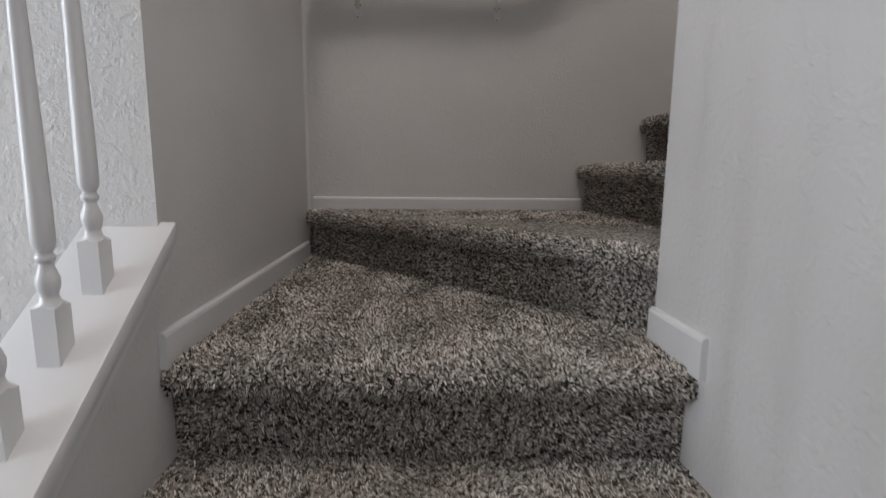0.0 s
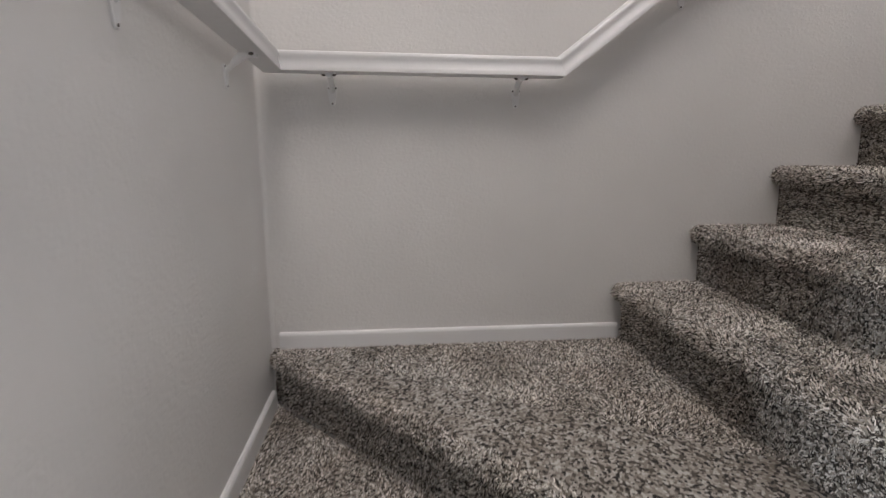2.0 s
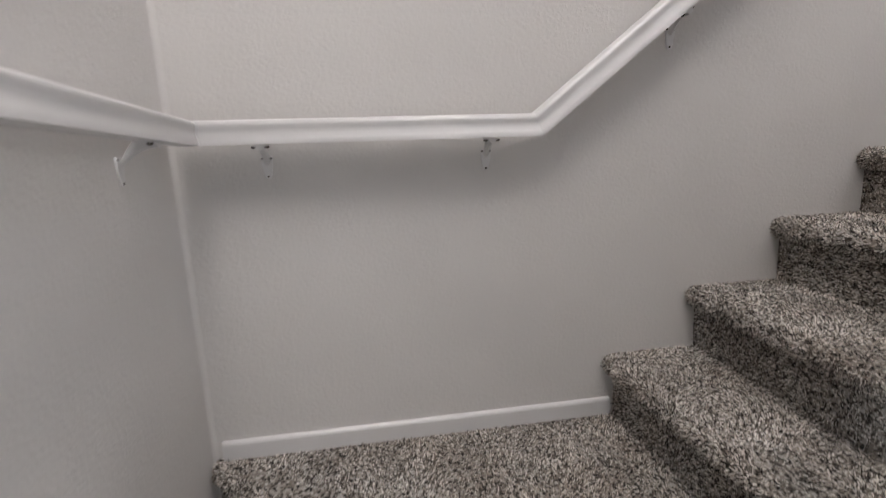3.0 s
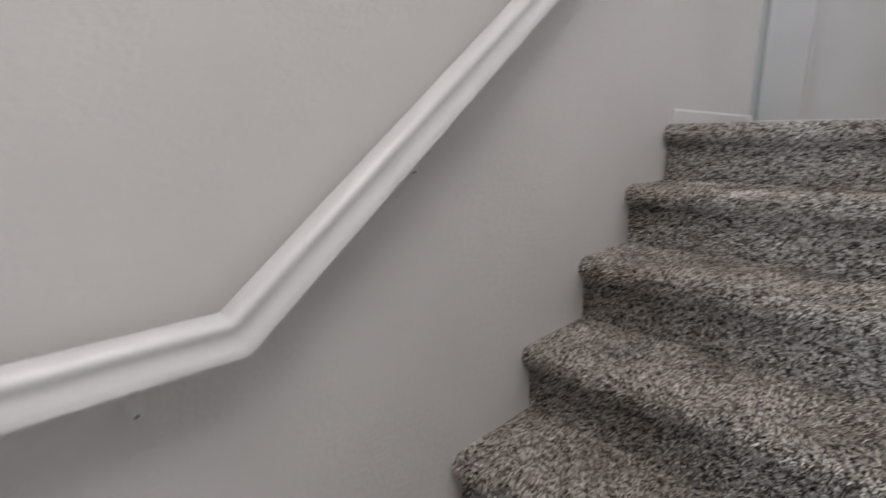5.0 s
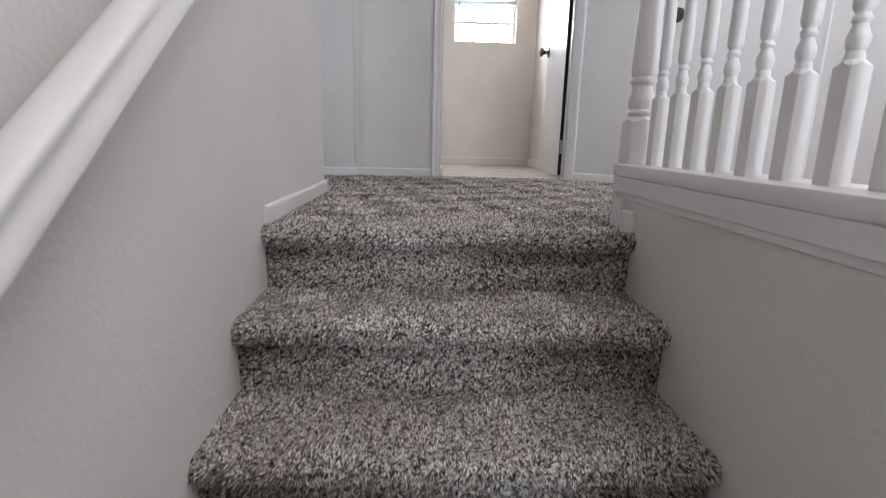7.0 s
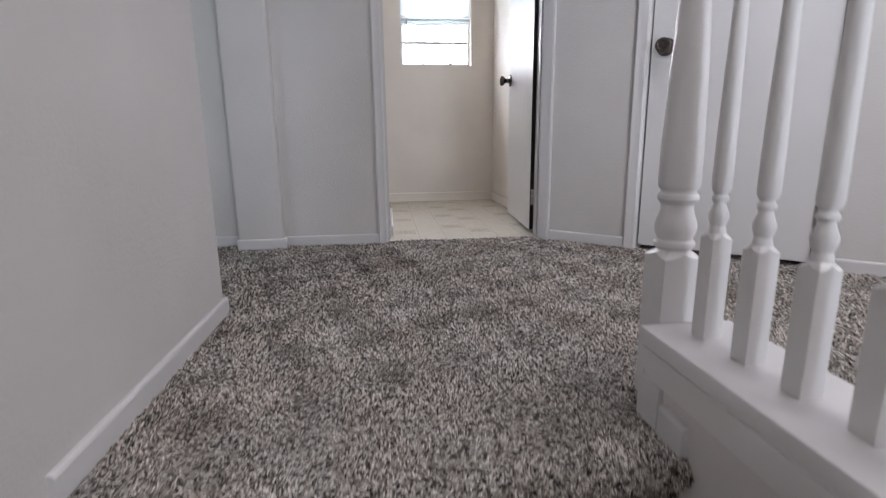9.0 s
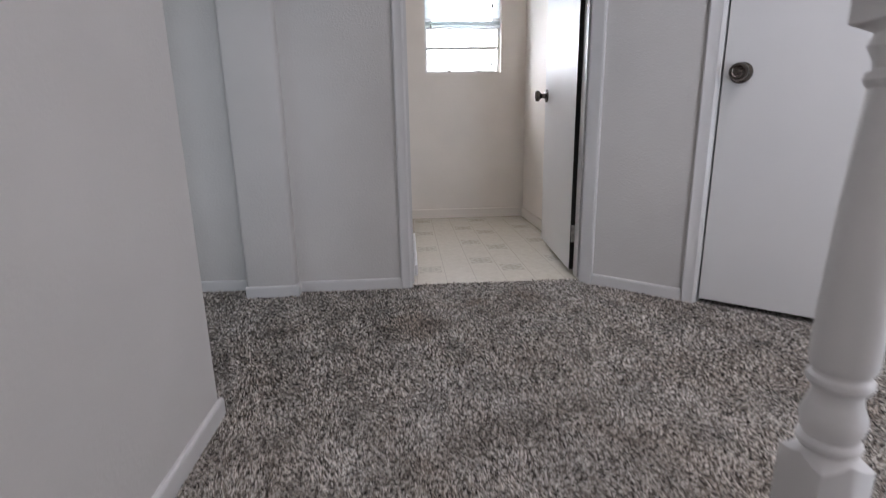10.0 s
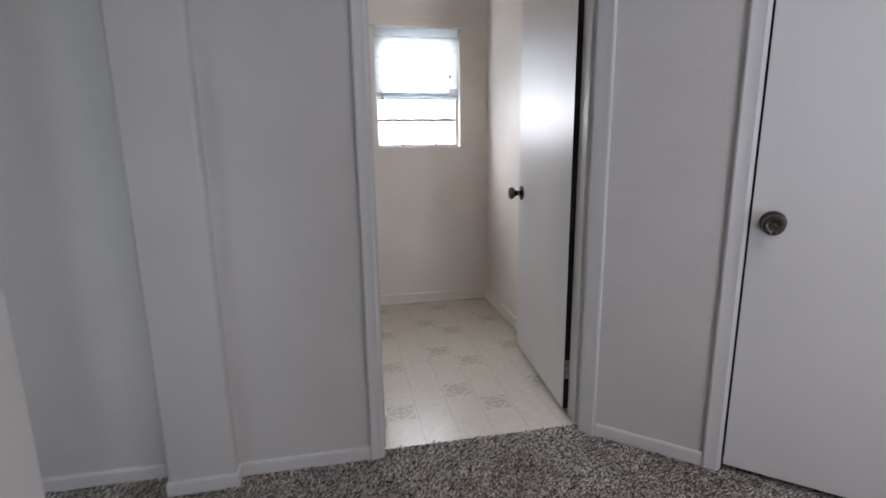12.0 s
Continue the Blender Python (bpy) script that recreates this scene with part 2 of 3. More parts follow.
def under(name, bm, material, parent, label="", smooth=40):
    """A part given in world places, under a thing that stands elsewhere."""
    ob = part(name, bm, material, None, label, smooth)
    ob.parent = parent
    bpy.context.view_layer.update()
    ob.matrix_parent_inverse = parent.matrix_world.inverted()
    return ob


B = bmesh.new

# ---- walls ----
struct("wall_back", prism(B(), [(-3.6, YB), (XL, YB), (XC, yb(XC)), (XC, yb(XC) + 0.12), (-3.6, YB + 0.12)], LOW, CEIL), WALL, "greige painted drywall behind the winding stairs", "wall")
struct("wall_left", prism(B(), [(-3.4, 1.068), (XL, 1.068), (xl(YB), YB - 0.001), (-3.4, YB - 0.001)], LOW, CEIL), WALL, "greige painted wall beside the lower stair flight", "wall")
_w = bpy.data.objects["wall_left"]
_w.data.materials.append(WALLTEX)          # only the face towards the room has the sprayed texture
for _f in _w.data.polygons:
    _f.material_index = 1 if _f.normal.y < -0.9 else 0
_r = 0.013
_cx, _cy = xl(YB) + _r, YB - _r
_arc = [(_cx - _r * math.cos(radians(a)), _cy + _r * math.sin(radians(a))) for a in range(0, 91, 15)]
struct("trim_corner_fillet", prism(B(), [(xl(YB) - 0.003, _cy)] + [(x, y) for x, y in _arc] + [(_cx, YB + 0.003), (xl(YB) - 0.003, YB + 0.003)], top(0), CEIL - 0.001), WALL, "greige rounded plaster fillet in the corner", "trim", 60)
struct("wall_right", box(B(), XR, XR + 0.14, -3.0, YK, LOW, 1.556), WALLTEX, "greige textured wall at the inside of the turn", "wall")
struct("wall_guard", box(B(), XR + 0.14, 2.215, YK - 0.15, YK, LOW, 1.556), WALL, "low greige guard wall along the upper stairs", "wall")
bm = B()
zk = lambda y: 0.385 + 0.765 * (y - 1.079)
loft(bm, [[(x, -0.75, LOW), (x, 1.068, LOW), (x, 1.068, zk(1.068)), (x, -0.75, zk(-0.75))] for x in (-0.242, XL)])
struct("wall_knee", bm, WALLTEX, "low sloping greige wall beside the lower flight", "wall")
struct("wall_lower_window_side", box(box(box(box(B(), -3.55, -3.4, -3.0, -0.60, LOW, CEIL), -3.55, -3.4, 0.32, 1.2, LOW, CEIL),
       -3.55, -3.4, -0.60, 0.32, LOW, -0.05), -3.55, -3.4, -0.60, 0.32, 2.30, CEIL), WALL, "greige wall of the two-storey room with tall windows", "wall")
struct("wall_hall_south", box(B(), XR + 0.14, 3.2, -1.35, -1.2, ZF, CEIL), WALL, "plain greige wall closing the upper hall", "wall")
struct("wall_south", box(B(), -3.55, 5.0, -3.15, -3.0, LOW, CEIL), WALL, "plain greige wall closing the rooms", "wall")
struct("floor_lower", box(B(), -3.4, XR, -3.0, 1.0, LOW - 0.1, LOW), BACKING_SHADED, "mottled carpet floor of the lower room", "floor")
SX0, SX1, SY0, SY1 = -0.16, 0.72, -0.2, 1.3     # assumed skylight over the turn of the stairs
bm = B()
box(bm, -3.55, SX0, -3.15, 4.7, CEIL, CEIL + 0.1)
HX0, HX1, HY0, HY1 = 1.85, 2.85, -0.05, 0.95    # opening for the added fill lamp over the hall
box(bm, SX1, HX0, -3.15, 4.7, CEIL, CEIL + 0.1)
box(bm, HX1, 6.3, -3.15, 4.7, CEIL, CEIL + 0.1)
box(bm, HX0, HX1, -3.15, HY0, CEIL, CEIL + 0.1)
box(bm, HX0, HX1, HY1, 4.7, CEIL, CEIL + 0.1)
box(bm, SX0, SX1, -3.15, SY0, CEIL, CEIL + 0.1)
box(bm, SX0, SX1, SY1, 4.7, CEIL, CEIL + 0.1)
struct("ceiling", bm, CEILM, "white ceiling with assumed skylight over stairs and added opening over hall", "ceiling")
# hall: side passage, wall with the laundry door, pilaster
struct("wall_passage_near", box(box(box(B(), XC - 0.12, XC, yb(XC) + 0.12, 2.95, ZF, CEIL), XC - 0.12, XC, 3.75, 4.6, ZF, CEIL), XC - 0.12, XC, 2.95, 3.75, 3.45, CEIL),
       WALL, "greige wall of the side passage with a doorway", "wall")
struct("wall_passage_end", box(B(), XC - 0.12, 4.3, 4.45, 4.6, ZF, CEIL), WALL, "greige wall at the passage's end", "wall")
struct("wall_passage_far", box(B(), 4.06, 4.16, 2.426, 4.6, ZF, CEIL), WALL, "pale wall of the side passage in daylight", "wall")
struct("wall_pilaster", soft(box(B(), 3.942, 4.16, 2.200, 2.426, ZF - 0.02, CEIL + 0.02), 0.016, 4), WALL, "shallow greige wall pier beside the laundry wall", "wall", 50)
DY0, DY1, DH = 0.835, 1.668, LAND + 2.04
struct("wall_hall", box(box(box(B(), XD, XD + 0.12, DY1, 2.200, ZF, CEIL), XD, XD + 0.12, DY0, DY1, DH, CEIL), XD, XD + 0.12, 0.74, DY0, ZF, CEIL),
       WALL, "greige hall wall with the laundry doorway", "wall")
# wall set at an angle, with the closet door
A0 = Vector((XD, 0.845, 0))
DIR = Vector((-0.680, -0.733, 0)).normalized()
NRM = Vector((-DIR.y, DIR.x, 0)) * -1
if NRM.x > 0:
    NRM = -NRM
ANG = Matrix(((DIR.x, -NRM.x, 0, A0.x), (DIR.y, -NRM.y, 0, A0.y), (0, 0, 1, 0), (0, 0, 0, 1)))   # along, into the wall, up
E0, E1 = 0.521, 1.217           # the closet door's edges along it
struct("wall_angled", box(box(box(B(), 0.014, E0, 0, 0.12, ZF, CEIL, ANG), E1, 3.6, 0, 0.12, ZF, CEIL, ANG), E0, E1, 0, 0.12, DH, CEIL, ANG),
       WALL, "greige hall wall set at an angle", "wall")
# laundry room
struct("wall_laundry_window", box(box(box(box(B(), 5.9, 6.02, 0.6, 0.897, ZF, CEIL), 5.9, 6.02, 1.507, 3.1, ZF, CEIL), 5.9, 6.02, 0.897, 1.507, ZF, 2.583),
       5.9, 6.02, 0.897, 1.507, 3.40, CEIL), CREAM, "cream painted laundry wall with a small window", "wall")
struct("wall_laundry_side", box(B(), XD + 0.12, 5.9, 0.585, 0.697, ZF, CEIL), CREAM, "cream painted laundry side wall", "wall")
struct("wall_laundry_left", box(B(), 4.16, 5.9, 2.75, 2.9, ZF, CEIL), CREAM, "cream painted laundry wall behind the washer", "wall")
struct("floor_laundry", box(B(), XD + 0.03, 5.9, 0.697, 2.75, ZF - 0.1, LAND - 0.012), VINYL, "cream sheet vinyl floor with square motifs", "floor")
bpy.data.objects["floor_laundry"].data.transform(Matrix.Translation((-4.293, -0.88, 0)))
bpy.data.objects["floor_laundry"].location = (4.293, 0.88, 0)
struct("sky_backdrop", box(B(), 7.2, 7.22, -1.5, 4, 0.5, 6), GLOW, "overexposed white daylight outside the window", "backdrop")

# ---- carpet ----
RN = 0.027                      # radius of the carpeted nosing
BACK = 0.036                    # riser behind the nosing


def strands(name, pts, nrm, length, width, parent, label, seed, comb=0.7):
    """Cut-pile yarns standing out of the backing: small ridged blades, one mesh."""
    rng = np.random.default_rng(seed)
    n = len(pts)
    t = rng.normal(size=(n, 3))
    swirl = np.stack([np.sin(pts[:, 0] * 23 + pts[:, 1] * 11 + seed) + np.sin(pts[:, 1] * 31 - pts[:, 0] * 9),
                      np.cos(pts[:, 1] * 19 - pts[:, 0] * 13 + seed) + np.sin(pts[:, 0] * 37 + 1.3), np.zeros(n)], 1)
    t = t + swirl * comb
    t -= nrm * (t * nrm).sum(1, keepdims=True)
    t /= np.linalg.norm(t, axis=1, keepdims=True) + 1e-9
    lean = rng.uniform(0.50, 1.22, (n, 1)) + 0.16 * np.maximum(nrm[:, 2:3], 0)   # trodden flatter on the treads
    d = nrm * np.cos(lean) + t * np.sin(lean)
    ln = length * rng.uniform(0.7, 1.3, (n, 1))
    w = width * rng.uniform(0.75, 1.25, (n, 1))
    s = np.cross(d, nrm)
    s /= np.linalg.norm(s, axis=1, keepdims=True) + 1e-9
    u = np.cross(s, d)
    u *= np.sign((u * nrm).sum(1, keepdims=True) + 1e-9)
    p = pts - nrm * 0.004
    v = np.empty((n, 6, 3))
    v[:, 0], v[:, 1], v[:, 2] = p - s * w, p + u * w * 0.9, p + s * w
    q = p + d * ln - nrm * ln * 0.12
    v[:, 3], v[:, 4], v[:, 5] = q - s * w * 0.75, q + u * w * 0.6, q + s * w * 0.75
    idx = np.array([0, 1, 4, 3, 1, 2, 5, 4])
    f = (np.arange(n)[:, None] * 6 + idx[None]).ravel()
    me = bpy.data.meshes.new(name)
    me.vertices.add(n * 6)
    me.vertices.foreach_set("co", v.ravel())
    me.loops.add(n * 8)
    me.loops.foreach_set("vertex_index", f)
    me.polygons.add(n * 2)
    me.polygons.foreach_set("loop_start", np.arange(n * 2) * 4)
    me.update()
    me.materials.append(YARN)
    ob = new(name, me)
    if parent:
        ob.parent = parent
    return tagged(ob, label, kind="stuff")


def in_poly(p, poly):
    ok = np.ones(len(p), bool)
    for (x0, y0), (x1, y1) in zip(poly, poly[1:] + poly[:1]):
        ok &= (x1 - x0) * (p[:, 1] - y0) - (y1 - y0) * (p[:, 0] - x0) >= 0
    return ok


def scatter(poly, z, density, rng):
    a = np.array(poly)
    lo, hi = a.min(0), a.max(0)
    n = int((hi - lo).prod() * density)
    p = lo + rng.random((n, 2)) * (hi - lo)
    p = p[in_poly(p, poly)]
    return np.c_[p, np.full(len(p), z)], np.tile([0.0, 0, 1], (len(p), 1))


def step(n, poly, density, length, width, parent):
    """One carpeted step: tread outline (counter-clockwise, nosing edge first), rounded nosing, riser."""
    zt = top(n) - 0.010
    a, b = Vector((*poly[0], 0)), Vector((*poly[1], 0))
    along = (b - a).normalized()
    inn = Vector((-along.y, along.x, 0))
    zb = top(n) - RISE - 0.012
    prof = [(BACK, zb), (BACK, zt - 2 * RN)]
    prof += [(RN - RN * math.sin(i * math.pi / 8), zt - RN - RN * math.cos(i * math.pi / 8)) for i in range(9)]
    bm = B()
    rows = [[bm.verts.new(e + inn * d + Vector((0, 0, z))) for d, z in prof] for e in (a, b)]
    for i in range(len(prof) - 1):
        bm.faces.new((rows[0][i], rows[1][i], rows[1][i + 1], rows[0][i + 1]))
    rest = [bm.verts.new((x, y, zt)) for x, y in poly[2:]]
    bm.faces.new([rows[0][-1], rows[1][-1]] + rest)
    low = [bm.verts.new((x, y, zb)) for x, y in poly[2:]]
    bm.faces.new([rows[0][0], rows[1][0]] + low)
    chain_t, chain_b = [rows[1][-1]] + rest + [rows[0][-1]], [rows[1][0]] + low + [rows[0][0]]
    for i in range(len(chain_t) - 1):
        bm.faces.new((chain_b[i], chain_b[i + 1], chain_t[i + 1], chain_t[i]))
    ob = part("step", bm, BACKING_SHADED, parent, smooth=30)
    rng = np.random.default_rng(100 + n)
    off = [(poly[0][0] + inn.x * RN, poly[0][1] + inn.y * RN), (poly[1][0] + inn.x * RN, poly[1][1] + inn.y * RN)]
    P, N = scatter(off + poly[2:], zt, density, rng)
    size = (b - a).length
    m = int(size * math.pi * RN * density * 1.15)
    th, k = rng.random(m) * math.pi, rng.random(m) * size
    ii, aa = np.array(inn), np.array(along)
    cen = np.array(a) + aa * k[:, None] + ii * RN + np.array([0, 0, zt - RN])
    no = -ii * np.sin(th)[:, None] + np.array([0, 0, 1.0]) * -np.cos(th)[:, None]
    P, N = np.r_[P, cen + no * RN], np.r_[N, no]
    h = zt - 2 * RN - zb
    m = int(size * h * density * 0.9)
    k, zz = rng.random(m) * size, rng.random(m) * h
    P = np.r_[P, np.array(a) + aa * k[:, None] + ii * BACK + np.array([0, 0, 1.0]) * (zb + zz)[:, None]]
    N = np.r_[N, np.tile(-ii, (m, 1))]
    strands("pile", P, N, length, width, ob, "mottled brown and cream yarn tufts", 7 + n)
    return ob


stairs = empty("staircase", 0.3, 1.0, LOW, "carpeted winding stairs in mottled brown and cream frieze", "stairs", kind="structure")
stairs.location = (0, 0, 0)
bpy.context.view_layer.update()
t3a, t3b = (0.848, yb(0.848)), (0.90, YK)
nose_x = [1.082 + 0.2425 * i for i in range(5)]
polys = {
    1: [(XL, 1.04), (XR, 1.01), (XR + 0.01, 1.23), (xl(YB), 2.15)],
    2: [(xl(YB), 2.12), (XR + 0.005, 1.185), (0.95, YK), (0.90, yb(0.9)), (xl(YB), YB)],
    3: [t3a, t3b, (nose_x[0] + 0.06, YK), (nose_x[0] + 0.06, yb(nose_x[0] + 0.06))],
}
for i in range(4):
    polys[4 + i] = [(nose_x[i], yb(nose_x[i])), (nose_x[i], YK), (nose_x[i + 1] + 0.06, YK), (nose_x[i + 1] + 0.06, yb(nose_x[i + 1] + 0.06))]
for n in range(-5, 1):
    y = 1.03 + (n - 1) * 0.245
    polys[n] = [(XL, y), (XR, y), (XR, y + 0.30), (XL, y + 0.30)]
for n in sorted(polys):
    if n < -1:
        step(n, polys[n], 6000, 0.016, 0.004, stairs)
    else:
        step(n, polys[n], 90000 if n < 4 else 70000, 0.0124, 0.00128, stairs)
XN = nose_x[4]
step(8, [(XN, yb(XN)), (XN, YK), (XN + 0.2, YK), (XN + 0.2, yb(XN + 0.2))], 70000, 0.0124, 0.00128, stairs)

hall = [(XN + 0.19, YK - 0.005), (XD + 0.03, 0.74), (XD + 0.03, 2.21), (4.06, 2.44), (4.06, 4.5), (XC - 0.02, 4.5), (XC - 0.02, YB), (XN + 0.19, YB)]
bm = B()
prism(bm, [(XN + 0.2, -3.0), (XD + 0.04, -3.0), (XD + 0.04, 2.21), (XN + 0.2, 2.21)], ZF - 0.25, LAND - 0.010)
prism(bm, [(XC - 0.02, 2.2), (4.10, 2.2), (4.10, 4.5), (XC - 0.02, 4.5)], ZF - 0.25, LAND - 0.0105)
prism(bm, [(XR + 0.14, -3.0), (XN + 0.2, -3.0), (XN + 0.2, YK - 0.15), (XR + 0.14, YK - 0.15)], ZF - 0.25, LAND - 0.0102)
floor_hall = struct("floor_hall", bm, BACKING_SHADED, "mottled brown and cream frieze carpet of the upper hall", "floor")
rng = np.random.default_rng(5)
zc = LAND - 0.010
near, nn = scatter([(XN + 0.2, 0.6), (3.0, 0.6), (3.0, yb(3.0)), (XN + 0.2, yb(XN))], zc, 92000, rng)
keep = ~((near[:, 0] < 2.23) & (near[:, 1] < YK) & (near[:, 1] > YK - 0.15))
near, nn = near[keep], nn[keep]
far = [scatter(q, zc, d, rng) for q, d in (
    ([(3.0, 0.6), (XD + 0.035, 0.6), (XD + 0.035, 2.205), (3.0, 2.205)], 44000),
    ([(XC, 2.2), (4.06, 2.2), (4.06, 3.4), (XC, 3.4)], 24000),
    ([(XN + 0.195, -0.3), (XD, -0.3), (XD, 0.6), (XN + 0.195, 0.6)], 26000),
    ([(1.2, 0.2), (XN + 0.195, 0.2), (XN + 0.195, YK - 0.15), (1.2, YK - 0.15)], 16000))]
fp, fn = np.concatenate([q[0] for q in far]), np.concatenate([q[1] for q in far])
# nothing grows inside the walls
rel = (fp[:, :2] - np.array(A0)[:2]) @ np.array(NRM)[:2]
keep = rel > 0
fp, fn = fp[keep], fn[keep]
strands("pile", near, nn, 0.0128, 0.0016, floor_hall, "mottled brown and cream yarn tufts", 31)
strands("pile", fp, fn, 0.0145, 0.0020, floor_hall, "mottled brown and cream yarn tufts", 32)


# ---- baseboards ----
def baseboard(p, q, z, side, h=0.060, d=0.012, start=0.0, label="white painted baseboard above the carpet"):
    """Board from p to q (plan), standing out to the given side, with an eased top."""
    p, q = Vector((*p, 0)), Vector((*q, 0))
    al = (q - p).normalized()
    n = Vector((-al.y, al.x, 0)) * side
    prof = [(0, 0), (d, 0), (d, h - 0.008), (d - 0.002, h - 0.003), (d - 0.006, h), (0, h)]
    bm = loft(B(), [[e + n * o + Vector((0, 0, z + v)) for o, v in prof] for e in (p, q)])
    return struct("baseboard", bm, CREAM if label.startswith("cream") else TRIM, label, "baseboard")


bz = LAND - 0.018
baseboard((xl(1.042), 1.042), (xl(2.12), 2.12), top(1) - 0.015, -1, 0.062)
baseboard((XL + 0.006, YB), (0.87, yb(0.87)), top(2) - 0.015, -1, 0.053)
baseboard((XR, 0.992), (XR, YK), top(1) - 0.015, 1, 0.070)
baseboard((XN + 0.035, yb(XN + 0.035)), (XC + 0.012, yb(XC)), bz, -1)
baseboard((XC, yb(XC)), (XC, 3.4), bz, -1)
baseboard((4.06, 2.426), (4.06, 4.4), bz, 1)
baseboard((3.942, 2.188), (3.942, 2.426), bz, 1)
baseboard((3.9425, 2.200), (XD - 0.0005, 2.200), bz, -1)
baseboard((XD, 1.7185), (XD, 2.200), bz, 1)
baseboard((2.075, YK), (2.150, YK), bz, 1, 0.064)
baseboard(tuple((A0 + DIR * 0.068)[:2]), tuple((A0 + DIR * (E0 - 0.058))[:2]), bz, -1)
baseboard(tuple((A0 + DIR * (E1 + 0.058))[:2]), tuple((A0 + DIR * 3.0)[:2]), bz, -1)
baseboard((5.9, 0.709), (5.9, 2.7), LAND - 0.012, 1, 0.075, label="cream painted baseboard in the laundry room")
baseboard((XD + 0.14, 0.697), (5.9, 0.697), LAND - 0.012, 1, 0.075, label="cream painted baseboard in the laundry room")


# ---- door casings ----
def casing(name, m, x0, x1, h, label, w=0.056, legs=2):
    """Moulded casing round an opening from x0 to x1 in the plane of m (along, into the wall, up)."""
    prof = [(0, 0), (0, -0.010), (0.010, -0.016), (0.030, -0.014), (w - 0.006, -0.019), (w, -0.016), (w, 0)]
    bm = B()
    for x, sgn in ((x0, -1), (x1, 1))[:legs]:
        loft(bm, [[m @ Vector((x + sgn * o, d, z)) for o, d in prof] for z in (bz, h)])
    loft(bm, [[m @ Vector((x, d, h + o)) for o, d in prof] for x in (x0 - w, x1 + (w if legs > 1 else 0.0))])
    # lining of the opening
    box(bm, x0 - 0.014, x0 + 0.003, 0.001, 0.125, bz, h, m)
    box(bm, x1 - 0.003, x1 + 0.014, 0.001, 0.125, bz, h, m)
    box(bm, x0 - 0.014, x1 + 0.014, 0.001, 0.125, h - 0.003, h + 0.014, m)
    return struct(name, bm, TRIM, label, "door trim", 30)


HALLM = Matrix(((0, 1, 0, XD), (-1, 0, 0, 0), (0, 0, 1, 0), (0, 0, 0, 1)))   # along is -y, into the wall is +x
casing("trim_laundry_door", HALLM, -DY1, -DY0, DH, "white painted casing round the laundry doorway", 0.050, 1)
prof_leg = [(0.0, 0.0), (0.0, -0.012), (0.010, -0.016), (0.034, -0.014), (0.058, -0.019), (0.065, -0.016), (0.065, 0.0)]
struct("trim_corner_board", loft(B(), [[ANG @ Vector((o, d, z)) for o, d in prof_leg] for z in (bz, DH + 0.05)]), TRIM, "white moulded board at the corner beside the laundry doorway", "door trim", 30)
casing("trim_closet_door", ANG, E0, E1, DH, "white painted casing round the closet door")
# door stop strips inside the laundry opening
bm = B()
box(bm, -DY1, -DY1 + 0.012, 0.04, 0.075, LAND, DH - 0.001, HALLM)
box(bm, -DY0 - 0.012, -DY0, 0.04, 0.075, LAND, DH - 0.001, HALLM)
struct("trim_door_stop", bm, TRIM, "white painted door stop strips in the doorway", "door trim")


def knob(parent, m):
    """Round knob with rose: the axis is z of m, out of the door."""
    k = part("knob", lathe(B(), [(0.0, 0.030), (0.003, 0.0325), (0.008, 0.031), (0.011, 0.019), (0.014, 0.0125), (0.028, 0.0115), (0.034, 0.015), (0.041, 0.024),
                                 (0.048, 0.0275), (0.055, 0.027), (0.060, 0.0235), (0.061, 0.0175), (0.0585, 0.0145), (0.0585, 0.0085), (0.0625, 0.0075), (0.0635, 0.004)], m @ Matrix.Scale(1.2, 4), 28), BRONZE, parent, "tarnished antique nickel door knob")
    return k


def door(name, m, w, h, label, knob_x, hinge_x, both):
    """Flush slab door: x along it, y through it, z up."""
    root = new(name)
    root.matrix_world = m
    tagged(root, label, "door", kind="structure")
    part("slab", soft(box(B(), 0, w, 0, 0.035, 0, h), 0.0015, 1), DOORM, root)
    knob(root, Matrix.Translation((knob_x, 0.0, 0.904)) @ Matrix.Rotation(radians(90), 4, 'X'))
    if both:
        knob(root, Matrix.Translation((knob_x, 0.035, 0.904)) @ Matrix.Rotation(radians(-90), 4, 'X'))
    latch_x = 0.0 if hinge_x > 0.1 else w
    part("latch_plate", box(B(), latch_x - 0.0015, latch_x + 0.0015, 0.006, 0.029, 0.886, 0.942), BRONZE, root, "small metal latch plate")
    if both:
        # The unlit hinge gap is painted as a near-black strip on the slab.
        part("hinge_gap_shade", box(B(), -0.0012, 0.0006, 0.001, 0.034, 0.002, h - 0.002), DARK, root, "dark strip standing in for the unlit gap at the hinge edge")
    for z in (0.19, 1.82):
        bm = B()
        lathe(bm, [(z - 0.045, 0.006), (z + 0.045, 0.006)], Matrix.Translation((hinge_x, -0.004, 0)), 10)
        box(bm, hinge_x - 0.003 if hinge_x > 0.1 else hinge_x - 0.003, hinge_x + 0.001 if hinge_x > 0.1 else hinge_x + 0.003, 0.0, 0.030, z - 0.044, z + 0.044)
        part("hinge", bm, STEEL, root, "painted-over steel hinge")
    return root


# closet door, shut, set just inside its casing
door("door_2", ANG @ Matrix.Translation((E0 + 0.010, 0.006, LAND + 0.012)), E1 - E0 - 0.016, 2.02,
     "closed white flush closet door with a nickel knob", 0.061, E1 - E0 - 0.016, False)
